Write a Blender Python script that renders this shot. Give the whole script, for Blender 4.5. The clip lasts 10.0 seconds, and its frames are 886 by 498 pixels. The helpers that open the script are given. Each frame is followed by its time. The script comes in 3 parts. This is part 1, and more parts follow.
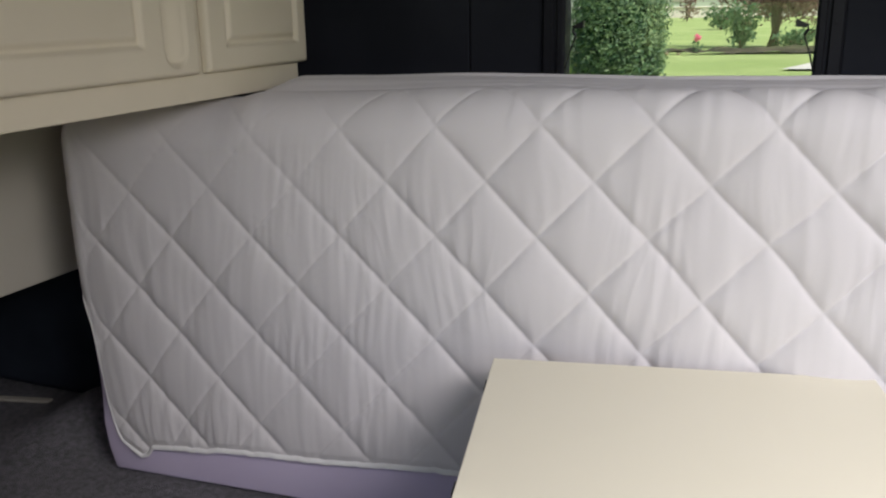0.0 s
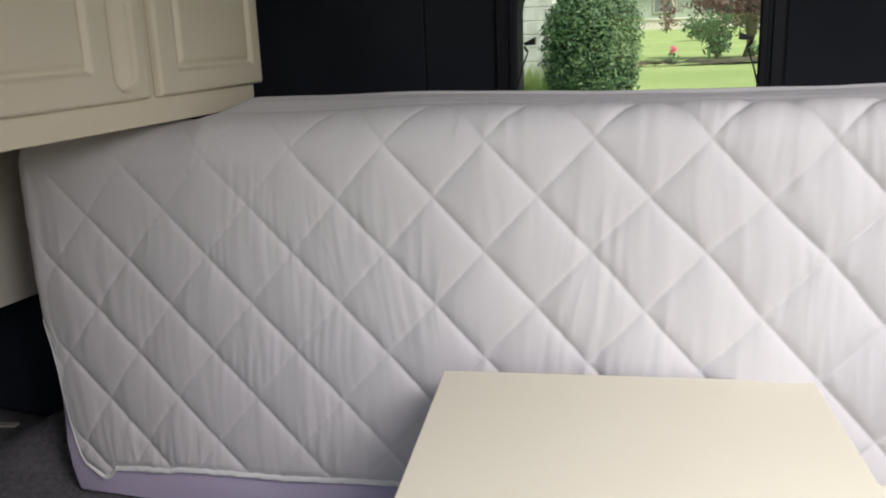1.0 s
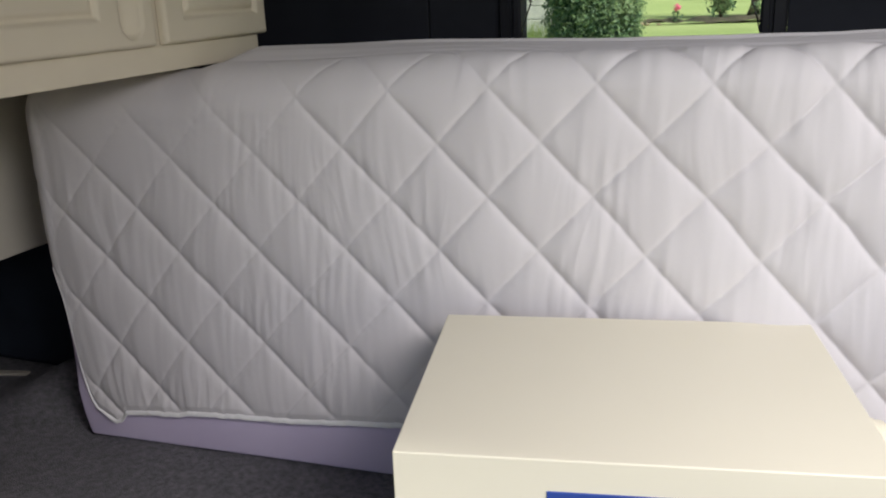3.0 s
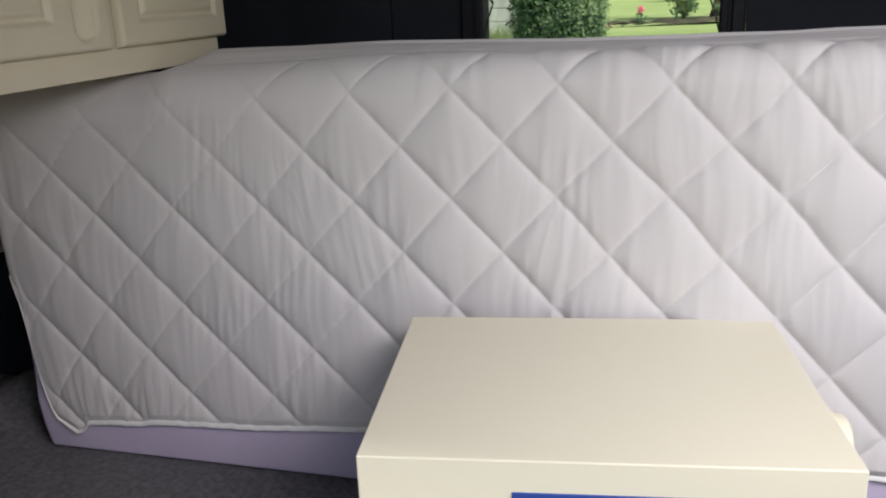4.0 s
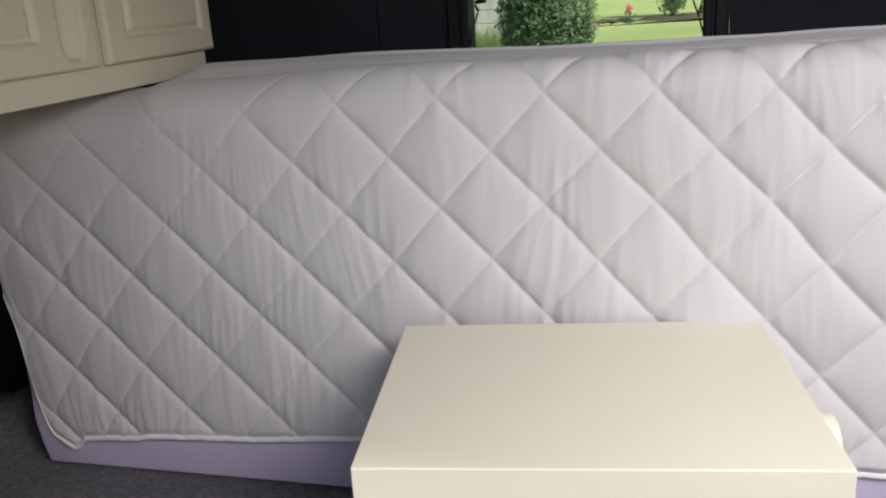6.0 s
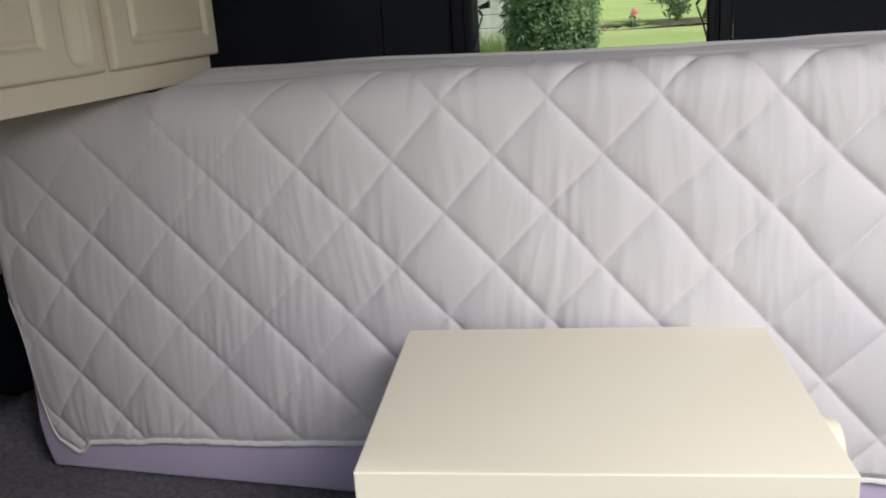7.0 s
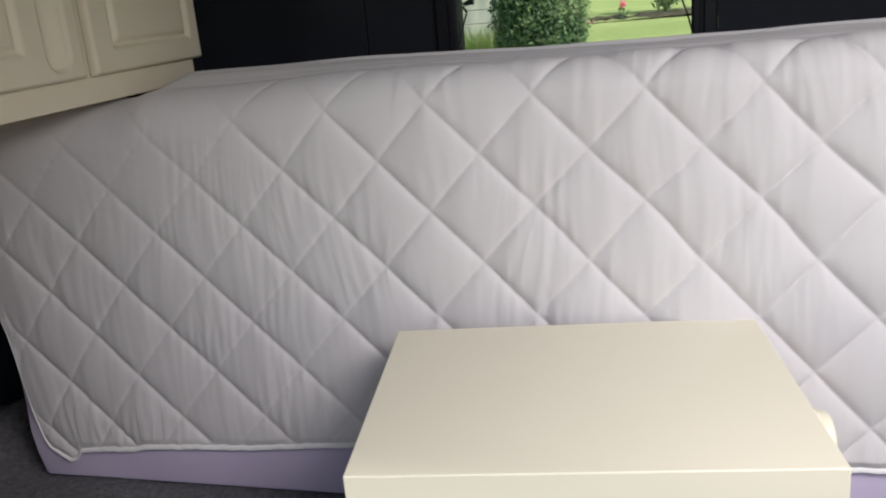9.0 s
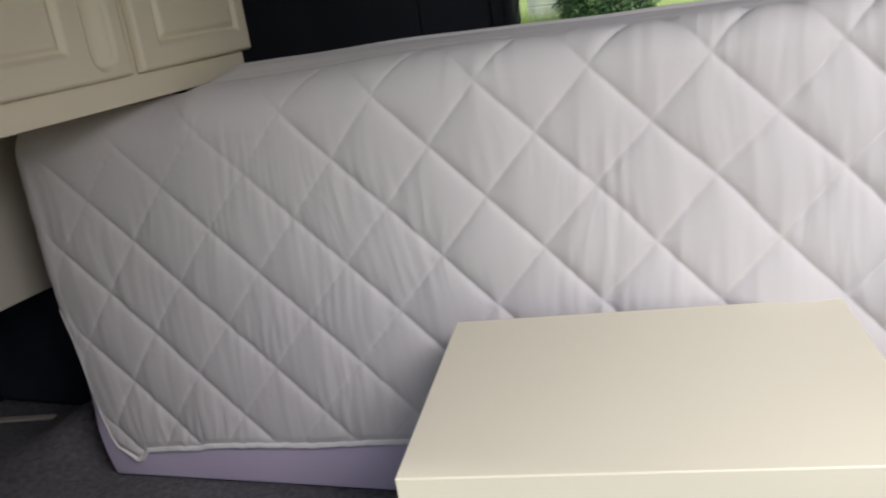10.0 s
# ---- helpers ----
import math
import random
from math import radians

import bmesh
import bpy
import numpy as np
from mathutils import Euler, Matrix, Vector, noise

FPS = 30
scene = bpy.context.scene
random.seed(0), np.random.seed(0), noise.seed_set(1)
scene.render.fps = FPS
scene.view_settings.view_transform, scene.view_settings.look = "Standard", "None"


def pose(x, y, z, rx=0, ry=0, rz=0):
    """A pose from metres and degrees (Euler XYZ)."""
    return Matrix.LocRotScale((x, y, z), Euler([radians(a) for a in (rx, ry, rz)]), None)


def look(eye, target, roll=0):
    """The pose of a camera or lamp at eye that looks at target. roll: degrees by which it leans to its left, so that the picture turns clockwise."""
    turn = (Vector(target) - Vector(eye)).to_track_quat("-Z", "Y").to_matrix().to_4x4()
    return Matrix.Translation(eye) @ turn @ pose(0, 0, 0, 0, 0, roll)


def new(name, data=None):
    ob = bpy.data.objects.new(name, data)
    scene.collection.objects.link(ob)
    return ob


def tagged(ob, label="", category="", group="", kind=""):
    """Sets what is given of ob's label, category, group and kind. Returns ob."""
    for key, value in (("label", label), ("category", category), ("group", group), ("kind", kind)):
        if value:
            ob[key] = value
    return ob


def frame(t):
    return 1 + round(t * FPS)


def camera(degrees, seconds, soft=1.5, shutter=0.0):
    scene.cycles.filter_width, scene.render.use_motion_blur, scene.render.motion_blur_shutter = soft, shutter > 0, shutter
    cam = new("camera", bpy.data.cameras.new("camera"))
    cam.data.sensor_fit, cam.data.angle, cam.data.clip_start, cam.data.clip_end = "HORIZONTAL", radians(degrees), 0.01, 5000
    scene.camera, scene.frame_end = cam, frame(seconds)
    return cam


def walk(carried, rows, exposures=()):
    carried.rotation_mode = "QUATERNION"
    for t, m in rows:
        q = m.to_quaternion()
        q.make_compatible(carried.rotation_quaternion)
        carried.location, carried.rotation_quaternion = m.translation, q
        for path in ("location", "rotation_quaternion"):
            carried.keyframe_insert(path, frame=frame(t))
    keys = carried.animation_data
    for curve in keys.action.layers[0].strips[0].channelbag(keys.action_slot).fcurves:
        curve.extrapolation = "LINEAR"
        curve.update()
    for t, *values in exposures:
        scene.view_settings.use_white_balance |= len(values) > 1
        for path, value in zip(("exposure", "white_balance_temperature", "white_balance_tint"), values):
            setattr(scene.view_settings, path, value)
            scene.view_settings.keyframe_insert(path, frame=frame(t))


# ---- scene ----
# ---------------------------------------------------------------- camera
cam = camera(54.72, 10.0, soft=1.9, shutter=0.5)
ROWS = [
    (0, -0.0921, 0.0220, 1.0322, 74.22, 22.02, -0.94),
    (0.2, -0.0850, 0.0260, 1.0340, 74.75, 21.43, -1.30),
    (0.5, -0.0517, 0.0228, 1.0424, 75.08, 21.65, -2.09),
    (1, -0.0121, 0.0229, 1.0380, 75.21, 21.21, -2.07),
    (1.5, -0.0004, -0.0160, 1.0392, 74.88, 21.12, -2.24),
    (1.8, -0.0280, -0.0190, 1.0340, 73.51, 20.58, -2.20),
    (2, -0.0137, -0.0028, 1.0133, 73.23, 21.67, -2.10),
    (2.3, -0.0100, -0.0095, 1.0146, 72.62, 21.80, -2.13),
    (2.5, -0.0095, -0.0103, 1.0146, 72.63, 21.83, -2.14),
    (4, 0.0025, 0.0000, 1.0096, 72.84, 19.29, -2.33),
    (4.5, 0.0034, 0.0231, 1.0040, 72.45, 18.47, -2.82),
    (5, 0.0111, 0.0095, 1.0196, 72.58, 18.41, -3.43),
    (5.5, 0.0142, -0.0010, 1.0254, 72.77, 18.75, -3.64),
    (7, 0.0173, -0.0043, 1.0270, 73.22, 19.28, -3.70),
    (7.5, 0.0203, -0.0080, 1.0328, 73.44, 19.45, -3.94),
    (8, 0.0202, -0.0069, 1.0371, 73.39, 19.55, -4.29),
    (8.5, 0.0216, -0.0028, 1.0293, 72.90, 19.46, -4.65),
    (9, 0.0282, 0.0092, 1.0296, 72.93, 18.97, -4.95),
    (9.5, 0.0191, 0.0311, 1.0106, 73.00, 19.82, -5.97),
    (10, 0.0346, 0.0873, 0.9999, 72.80, 24.29, -8.56),
]  # seconds, x, y, z, tilt, yaw, roll
walk(cam, [(t, pose(x, y, z, tilt, 0, yaw) @ pose(0, 0, 0, 0, 0, roll)) for t, x, y, z, tilt, yaw, roll in ROWS],
     exposures=[(0, 0.57), (0.5, 0.70), (1.0, 0.68), (2.0, 0.64), (4.0, 0.50), (8.0, 0.53), (9.0, 0.50), (10, 0.47)])

# ---------------------------------------------------------------- light: overcast day, camera in front of the open sliding door
world = bpy.data.worlds.new("overcast")
scene.world = world
world.use_nodes = True
wn = world.node_tree
sky = wn.nodes.new("ShaderNodeTexSky")
sky.sky_type, sky.sun_disc = "NISHITA", False
sky.sun_elevation, sky.sun_rotation = radians(50), radians(120)
sky.air_density, sky.dust_density = 1.0, 2.2
wn.links.new(sky.outputs[0], wn.nodes["Background"].inputs[0])
wn.nodes["Background"].inputs[1].default_value = 0.095

sun = new("sun", bpy.data.lights.new("sun", "SUN"))
sun.data.energy, sun.data.angle, sun.data.color = 4.2, radians(12), (1, 0.97, 0.92)
sun.matrix_world = look((6, -3, 9), (0, 0, 0))

door_light = new("door_daylight", bpy.data.lights.new("door_daylight", "AREA"))
door_light.data.shape, door_light.data.size, door_light.data.size_y = "RECTANGLE", 1.3, 0.44
door_light.data.spread = radians(112)
door_light.data.energy, door_light.data.color = 7.8, (1.0, 0.95, 0.935)
door_light.matrix_world = look((0.84, 0.44, 1.50), (0.05, 1.25, 0.15))

# ---------------------------------------------------------------- materials
def material(name, colour, rough=0.6, metal=0.0, second=None, scale=6.0, fine=120.0, bump=0.1, dist=0.002, stretch=(1, 1, 1), spec=0.5, lo=0.35, hi=0.65, sheen=0.0):
    """Principled material: two colours mixed by broad noise, grain by fine noise in the colour and the relief."""
    m = bpy.data.materials.new(name)
    m.use_nodes = True
    nt = m.node_tree
    b = nt.nodes["Principled BSDF"]
    b.inputs["Metallic"].default_value = metal
    b.inputs["Specular IOR Level"].default_value = spec
    b.inputs["Sheen Weight"].default_value = sheen
    tc = nt.nodes.new("ShaderNodeTexCoord")
    mp = nt.nodes.new("ShaderNodeMapping")
    mp.inputs["Scale"].default_value = stretch
    nt.links.new(tc.outputs["Object"], mp.inputs[0])
    broad = nt.nodes.new("ShaderNodeTexNoise")
    broad.inputs["Scale"].default_value, broad.inputs["Detail"].default_value = scale, 4
    grain = nt.nodes.new("ShaderNodeTexNoise")
    grain.inputs["Scale"].default_value, grain.inputs["Detail"].default_value = fine, 3
    for n in (broad, grain):
        nt.links.new(mp.outputs[0], n.inputs["Vector"])
    ramp = nt.nodes.new("ShaderNodeMapRange")
    ramp.inputs[1].default_value, ramp.inputs[2].default_value = lo, hi
    nt.links.new(broad.outputs[0], ramp.inputs[0])
    mix = nt.nodes.new("ShaderNodeMix")
    mix.data_type = "RGBA"
    mix.inputs[6].default_value = (*colour, 1)
    mix.inputs[7].default_value = (*(second or [c * 0.92 for c in colour]), 1)
    nt.links.new(ramp.outputs[0], mix.inputs[0])
    nt.links.new(mix.outputs[2], b.inputs["Base Color"])
    rr = nt.nodes.new("ShaderNodeMapRange")
    rr.inputs[3].default_value, rr.inputs[4].default_value = max(0.02, rough - 0.08), min(1, rough + 0.08)
    nt.links.new(broad.outputs[0], rr.inputs[0])
    nt.links.new(rr.outputs[0], b.inputs["Roughness"])
    bp = nt.nodes.new("ShaderNodeBump")
    bp.inputs["Strength"].default_value, bp.inputs["Distance"].default_value = bump, dist
    nt.links.new(grain.outputs[0], bp.inputs["Height"])
    nt.links.new(bp.outputs[0], b.inputs["Normal"])
    return m


def leaf_material(name, a, b_, translucent=0.3):
    m = bpy.data.materials.new(name)
    m.use_nodes = True
    nt = m.node_tree
    b = nt.nodes["Principled BSDF"]
    geo = nt.nodes.new("ShaderNodeNewGeometry")
    mix = nt.nodes.new("ShaderNodeMix")
    mix.data_type = "RGBA"
    mix.inputs[6].default_value, mix.inputs[7].default_value = (*a, 1), (*b_, 1)
    nt.links.new(geo.outputs["Random Per Island"], mix.inputs[0])
    nt.links.new(mix.outputs[2], b.inputs["Base Color"])
    b.inputs["Roughness"].default_value = 0.55
    tr = nt.nodes.new("ShaderNodeBsdfTranslucent")
    nt.links.new(mix.outputs[2], tr.inputs[0])
    ms = nt.nodes.new("ShaderNodeMixShader")
    ms.inputs[0].default_value = translucent
    nt.links.new(b.outputs[0], ms.inputs[1])
    nt.links.new(tr.outputs[0], ms.inputs[2])
    nt.links.new(ms.outputs[0], nt.nodes["Material Output"].inputs["Surface"])
    return m


def glass_material():
    m = bpy.data.materials.new("window_glass")
    m.use_nodes = True
    b = m.node_tree.nodes["Principled BSDF"]
    b.inputs["Transmission Weight"].default_value = 1.0
    b.inputs["Roughness"].default_value, b.inputs["IOR"].default_value = 0.0, 1.45
    b.inputs["Base Color"].default_value = (0.93, 0.98, 0.95, 1)
    return m


COVER = material("quilted_polycotton", (0.72, 0.693, 0.712), 0.9, scale=3.0, second=(0.685, 0.658, 0.678), fine=420, bump=0.12, dist=0.0015, spec=0.2, sheen=0.15)
BINDING = material("white_binding", (0.92, 0.91, 0.92), 0.8, scale=20, fine=300, bump=0.3, spec=0.3)
LILAC = material("lilac_ticking", (0.62, 0.55, 0.73), 0.85, scale=4, second=(0.58, 0.51, 0.69), fine=500, bump=0.15, dist=0.001, spec=0.2)
CREAM = material("cream_powder_coat", (0.86, 0.815, 0.665), 0.40, scale=2.5, second=(0.84, 0.795, 0.645), fine=350, bump=0.04, dist=0.0008, spec=0.4)
BLUE = material("blue_label", (0.025, 0.07, 0.33), 0.4, scale=5, fine=200, bump=0.02)
PAINT = material("cabinet_paint", (0.68, 0.615, 0.485), 0.5, scale=3, second=(0.635, 0.57, 0.445), fine=160, bump=0.05, dist=0.001, spec=0.4)
BEIGE = material("beige_lining", (0.52, 0.485, 0.42), 0.75, scale=4, second=(0.47, 0.44, 0.385), fine=240, bump=0.12)
BLACK = material("black_lining", (0.020, 0.022, 0.030), 0.8, scale=4, second=(0.015, 0.0165, 0.023), fine=300, bump=0.25, spec=0.25)
TRIM = material("dark_grey_trim", (0.019, 0.020, 0.025), 0.6, scale=8, fine=260, bump=0.1, spec=0.18)
NAVY = material("navy_lining", (0.034, 0.042, 0.062), 0.9, scale=5, second=(0.024, 0.030, 0.045), fine=300, bump=0.3, spec=0.2)
PLASTIC = material("black_plastic", (0.01, 0.01, 0.011), 0.4, scale=20, fine=200, bump=0.05)
CARPET = material("charcoal_carpet", (0.215, 0.205, 0.24), 1.0, scale=70, second=(0.082, 0.080, 0.096), fine=300, bump=1.0, dist=0.012, spec=0.1, lo=0.3, hi=0.7, sheen=0.25)
CEILING = material("grey_ceiling_lining", (0.10, 0.10, 0.105), 0.8, scale=3, fine=200, bump=0.1)
GRASS = material("lawn_grass", (0.29, 0.37, 0.13), 0.9, scale=0.5, second=(0.36, 0.43, 0.17), fine=40, bump=1.0, dist=0.03, stretch=(1, 1.6, 1), spec=0.1)
SOIL = material("border_soil", (0.085, 0.075, 0.05), 0.95, scale=6, second=(0.05, 0.05, 0.032), fine=30, bump=1.0, dist=0.03, spec=0.1)
CONCRETE = material("pale_concrete", (0.55, 0.52, 0.46), 0.85, scale=5, second=(0.42, 0.40, 0.36), fine=60, bump=0.4, dist=0.006)
PILLAR = material("weathered_stone", (0.62, 0.62, 0.55), 0.9, scale=9, second=(0.44, 0.45, 0.40), fine=50, bump=0.6, dist=0.01, stretch=(1, 1, 0.35))
TAN = material("tan_stone", (0.42, 0.32, 0.20), 0.85, scale=12, second=(0.30, 0.23, 0.15), fine=60, bump=0.5, dist=0.006)
BARK = material("brown_bark", (0.12, 0.075, 0.05), 0.9, scale=14, second=(0.07, 0.045, 0.032), fine=50, bump=0.8, dist=0.01, stretch=(1, 1, 0.3))
SIDING = material("pale_green_siding", (0.46, 0.50, 0.40), 0.8, scale=2, second=(0.40, 0.44, 0.35), fine=40, bump=0.2, dist=0.01)
RENDER_WALL = material("cream_render", (0.74, 0.66, 0.60), 0.85, scale=2, second=(0.66, 0.58, 0.53), fine=40, bump=0.3, dist=0.01)
SLATE = material("grey_roof", (0.16, 0.15, 0.15), 0.7, scale=3, fine=20, bump=0.5, dist=0.02)
YEW = leaf_material("yew_leaf", (0.045, 0.115, 0.050), (0.17, 0.25, 0.10), 0.3)
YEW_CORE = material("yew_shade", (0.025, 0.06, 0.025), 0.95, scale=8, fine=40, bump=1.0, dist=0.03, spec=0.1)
SHRUB_LEAF = leaf_material("shrub_leaf", (0.035, 0.10, 0.04), (0.10, 0.19, 0.07))
PURPLE_LEAF = leaf_material("copper_leaf", (0.12, 0.06, 0.05), (0.26, 0.16, 0.12), 0.4)
BLADE = leaf_material("grass_blade", (0.16, 0.28, 0.05), (0.36, 0.42, 0.15), 0.4)
PETAL = leaf_material("pink_petal", (0.75, 0.10, 0.20), (0.85, 0.25, 0.36), 0.3)
GLASS = glass_material()
PANE_FAR = material("far_window_pane", (0.22, 0.24, 0.22), 0.1, scale=2, fine=10, bump=0.0, spec=0.6)

# ---------------------------------------------------------------- mesh helpers
def part(name, bm, mat, parent=None, label="", smooth=False):
    """Links a bmesh as one mesh object, under parent where given."""
    me = bpy.data.meshes.new(name)
    bm.to_mesh(me)
    bm.free()
    me.materials.append(mat)
    if smooth:
        for f in me.polygons:
            f.use_smooth = True
    ob = new(name, me)
    if parent:
        ob.parent = parent
    if label:
        tagged(ob, label)
    return ob


def thing(name, label, category, m=None, group="", kind=""):
    ob = new(name)
    ob.empty_display_size = 0.05
    if m:
        ob.matrix_world = m
    return tagged(ob, label, category, group, kind)


def box_bm(x0, x1, y0, y1, z0, z1, bevel=0.0, seg=2, bm=None):
    bm2 = bmesh.new()
    bmesh.ops.create_cube(bm2, size=1)
    for v in bm2.verts:
        v.co = Vector(((x0 + x1) / 2 + v.co.x * (x1 - x0), (y0 + y1) / 2 + v.co.y * (y1 - y0), (z0 + z1) / 2 + v.co.z * (z1 - z0)))
    if bevel:
        bmesh.ops.bevel(bm2, geom=bm2.edges[:], offset=bevel, segments=seg, profile=0.5, affect="EDGES")
    if bm is None:
        return bm2
    me = bpy.data.meshes.new("tmp")
    bm2.to_mesh(me)
    bm2.free()
    bm.from_mesh(me)
    bpy.data.meshes.remove(me)
    return bm


def cylinder_bm(r, length, m, seg=32, r2=None, bevel=0.0, bm=None):
    bm2 = bmesh.new()
    bmesh.ops.create_cone(bm2, cap_ends=True, segments=seg, radius1=r, radius2=r if r2 is None else r2, depth=length)
    if bevel:
        rim = [e for e in bm2.edges if abs(e.verts[0].co.z - e.verts[1].co.z) < 1e-6]
        bmesh.ops.bevel(bm2, geom=rim, offset=bevel, segments=3, profile=0.5, affect="EDGES")
    bmesh.ops.transform(bm2, matrix=m, verts=bm2.verts)
    if bm is None:
        return bm2
    me = bpy.data.meshes.new("tmp")
    bm2.to_mesh(me)
    bm2.free()
    bm.from_mesh(me)
    bpy.data.meshes.remove(me)
    return bm


def grid_bm(nu, nv, at):
    """A sheet of nu x nv points at(i / (nu - 1), j / (nv - 1))."""
    bm = bmesh.new()
    vs = [[bm.verts.new(at(i / (nu - 1), j / (nv - 1))) for j in range(nv)] for i in range(nu)]
    for i in range(nu - 1):
        for j in range(nv - 1):
            bm.faces.new((vs[i][j], vs[i + 1][j], vs[i + 1][j + 1], vs[i][j + 1]))
    return bm


def tube_bm(points, radii, seg=8, bm=None):
    """A tapered tube along points."""
    bm = bm or bmesh.new()
    rings = []
    for k, p in enumerate(points):
        d = (Vector(points[min(k + 1, len(points) - 1)]) - Vector(points[max(k - 1, 0)])).normalized()
        q = d.to_track_quat("Z", "Y")
        rings.append([bm.verts.new(Vector(p) + q @ Vector((radii[k] * math.cos(a), radii[k] * math.sin(a), 0))) for a in [2 * math.pi * i / seg for i in range(seg)]])
    for a, b in zip(rings, rings[1:]):
        for i in range(seg):
            bm.faces.new((a[i], a[(i + 1) % seg], b[(i + 1) % seg], b[i]))
    bm.faces.new(rings[0][::-1])
    bm.faces.new(rings[-1])
    return bm


def smoothstep(a, b, x):
    t = min(1.0, max(0.0, (x - a) / (b - a)))
    return t * t * (3 - 2 * t)


def curve_at(table, x):
    """Linear interpolation in pairs."""
    if x <= table[0][0]:
        return table[0][1]
    for (a, va), (b, vb) in zip(table, table[1:]):
        if x <= b:
            return va + (vb - va) * (x - a) / (b - a)
    return table[-1][1]


# ---------------------------------------------------------------- the van's shell
LEFT, RIGHT, REAR, FRONT, TOP = -2.2, 2.05, 2.19, 0.42, 1.75
WX0, WX1, WZ0, WZ1 = -0.627, -0.05, 0.58, 1.14     # window opening


def carpet_at(a, b):
    x, y = LEFT + (RIGHT - LEFT) * a, FRONT + (REAR - FRONT) * b
    z = 0.004 * noise.noise((x * 5, y * 5, 0)) - 0.003
    z += 0.085 * math.exp(-((x + 1.70) / 0.11) ** 2 - ((y - 1.60) / 0.17) ** 2) + 0.03 * math.exp(-((x + 1.80) / 0.16) ** 2 - ((y - 1.40) / 0.15) ** 2)   # ruck in the carpet by the mattress's end
    return (x, y, z)


floor = tagged(part("floor", grid_bm(150, 170, carpet_at), CARPET, smooth=True), "charcoal grey carpet laid over the van floor", "floor", kind="structure")
box_floor = part("subfloor", box_bm(LEFT, RIGHT, FRONT, REAR, -0.10, -0.03), BLACK, floor)

rear = thing("wall_rear", "black carpet-lined van wall with a window opening", "wall", kind="structure")
part("panel", box_bm(LEFT, -0.886, REAR, REAR + 0.05, -0.1, TOP, 0.002), BLACK, rear)
part("panel", box_bm(-0.882, WX0 - 0.06, REAR + 0.002, REAR + 0.05, -0.1, TOP, 0.002), BLACK, rear)
part("panel", box_bm(WX1 + 0.06, RIGHT, REAR, REAR + 0.05, -0.1, TOP, 0.002), BLACK, rear)
part("panel", box_bm(WX0 - 0.06, WX1 + 0.06, REAR, REAR + 0.05, -0.1, WZ0 - 0.06, 0.002), BLACK, rear)
part("panel", box_bm(WX0 - 0.06, WX1 + 0.06, REAR, REAR + 0.05, WZ1 + 0.06, TOP, 0.002), BLACK, rear)

left = thing("wall_left", "beige lined van side wall above a dark recess", "wall", kind="structure")
part("lining", box_bm(-1.76, -1.72, FRONT, REAR - 0.002, 0.41, TOP, 0.006), BEIGE, left)
part("recess_back", box_bm(LEFT - 0.05, LEFT, FRONT, REAR, -0.1, TOP), BLACK, left)
arch = thing("wheel_arch_box", "dark navy carpeted wheel arch box with a pale floor strip", "wheel arch")
part("body", box_bm(LEFT + 0.005, -1.62, 1.68, REAR - 0.01, 0.0, 0.44, 0.02, 3), NAVY, arch)
strip = box_bm(-0.28, 0.0, -0.022, 0.0, 0.0, 0.008, 0.002)
bmesh.ops.transform(strip, matrix=pose(-1.915, 1.630, 0, 0, 0, 13.8), verts=strip.verts[:])
part("floor_strip", strip, BEIGE, arch, "pale painted edging strip")

tagged(part("wall_right", box_bm(RIGHT, RIGHT + 0.05, FRONT, REAR, -0.1, TOP), TRIM), "dark lined wall closing the van", "wall", kind="structure")
front = thing("wall_front", "dark lined van side wall round the open sliding door", "wall", kind="structure")
DX0, DX1, DZ1 = -0.72, 1.55, 1.70
for x0, x1, z0, z1 in ((LEFT, DX0, -0.1, TOP), (DX1, RIGHT, -0.1, TOP), (DX0, DX1, DZ1, TOP), (DX0, DX1, -0.1, -0.01)):
    part("panel", box_bm(x0, x1, FRONT - 0.05, FRONT, z0, z1), TRIM, front)
tagged(part("ceiling", box_bm(LEFT, RIGHT, FRONT, REAR, TOP, TOP + 0.05), CEILING), "dark grey lined van ceiling", "ceiling", kind="structure")


def rounded_loop(x0, x1, z0, z1, r, n=8):
    pts = []
    for cx, cz, a0 in ((x1 - r, z1 - r, 0), (x0 + r, z1 - r, 90), (x0 + r, z0 + r, 180), (x1 - r, z0 + r, 270)):
        for k in range(n + 1):
            a = radians(a0 + 90 * k / n)
            pts.append((cx + r * math.cos(a), cz + r * math.sin(a)))
    return pts


def ring_bm(profile, r_in):
    """A window frame: loops of (grow, y) round the opening, lofted one into the next and back."""
    bm = bmesh.new()
    loops = []
    for grow, y, r in profile:
        loops.append([bm.verts.new((x, y, z)) for x, z in rounded_loop(WX0 - grow, WX1 + grow, WZ0 - grow, WZ1 + grow, r)])
    n = len(loops[0])
    for a, b in zip(loops, loops[1:] + loops[:1]):
        for i in range(n):
            bm.faces.new((a[i], a[(i + 1) % n], b[(i + 1) % n], b[i]))
    bmesh.ops.recalc_face_normals(bm, faces=bm.faces[:])
    return bm


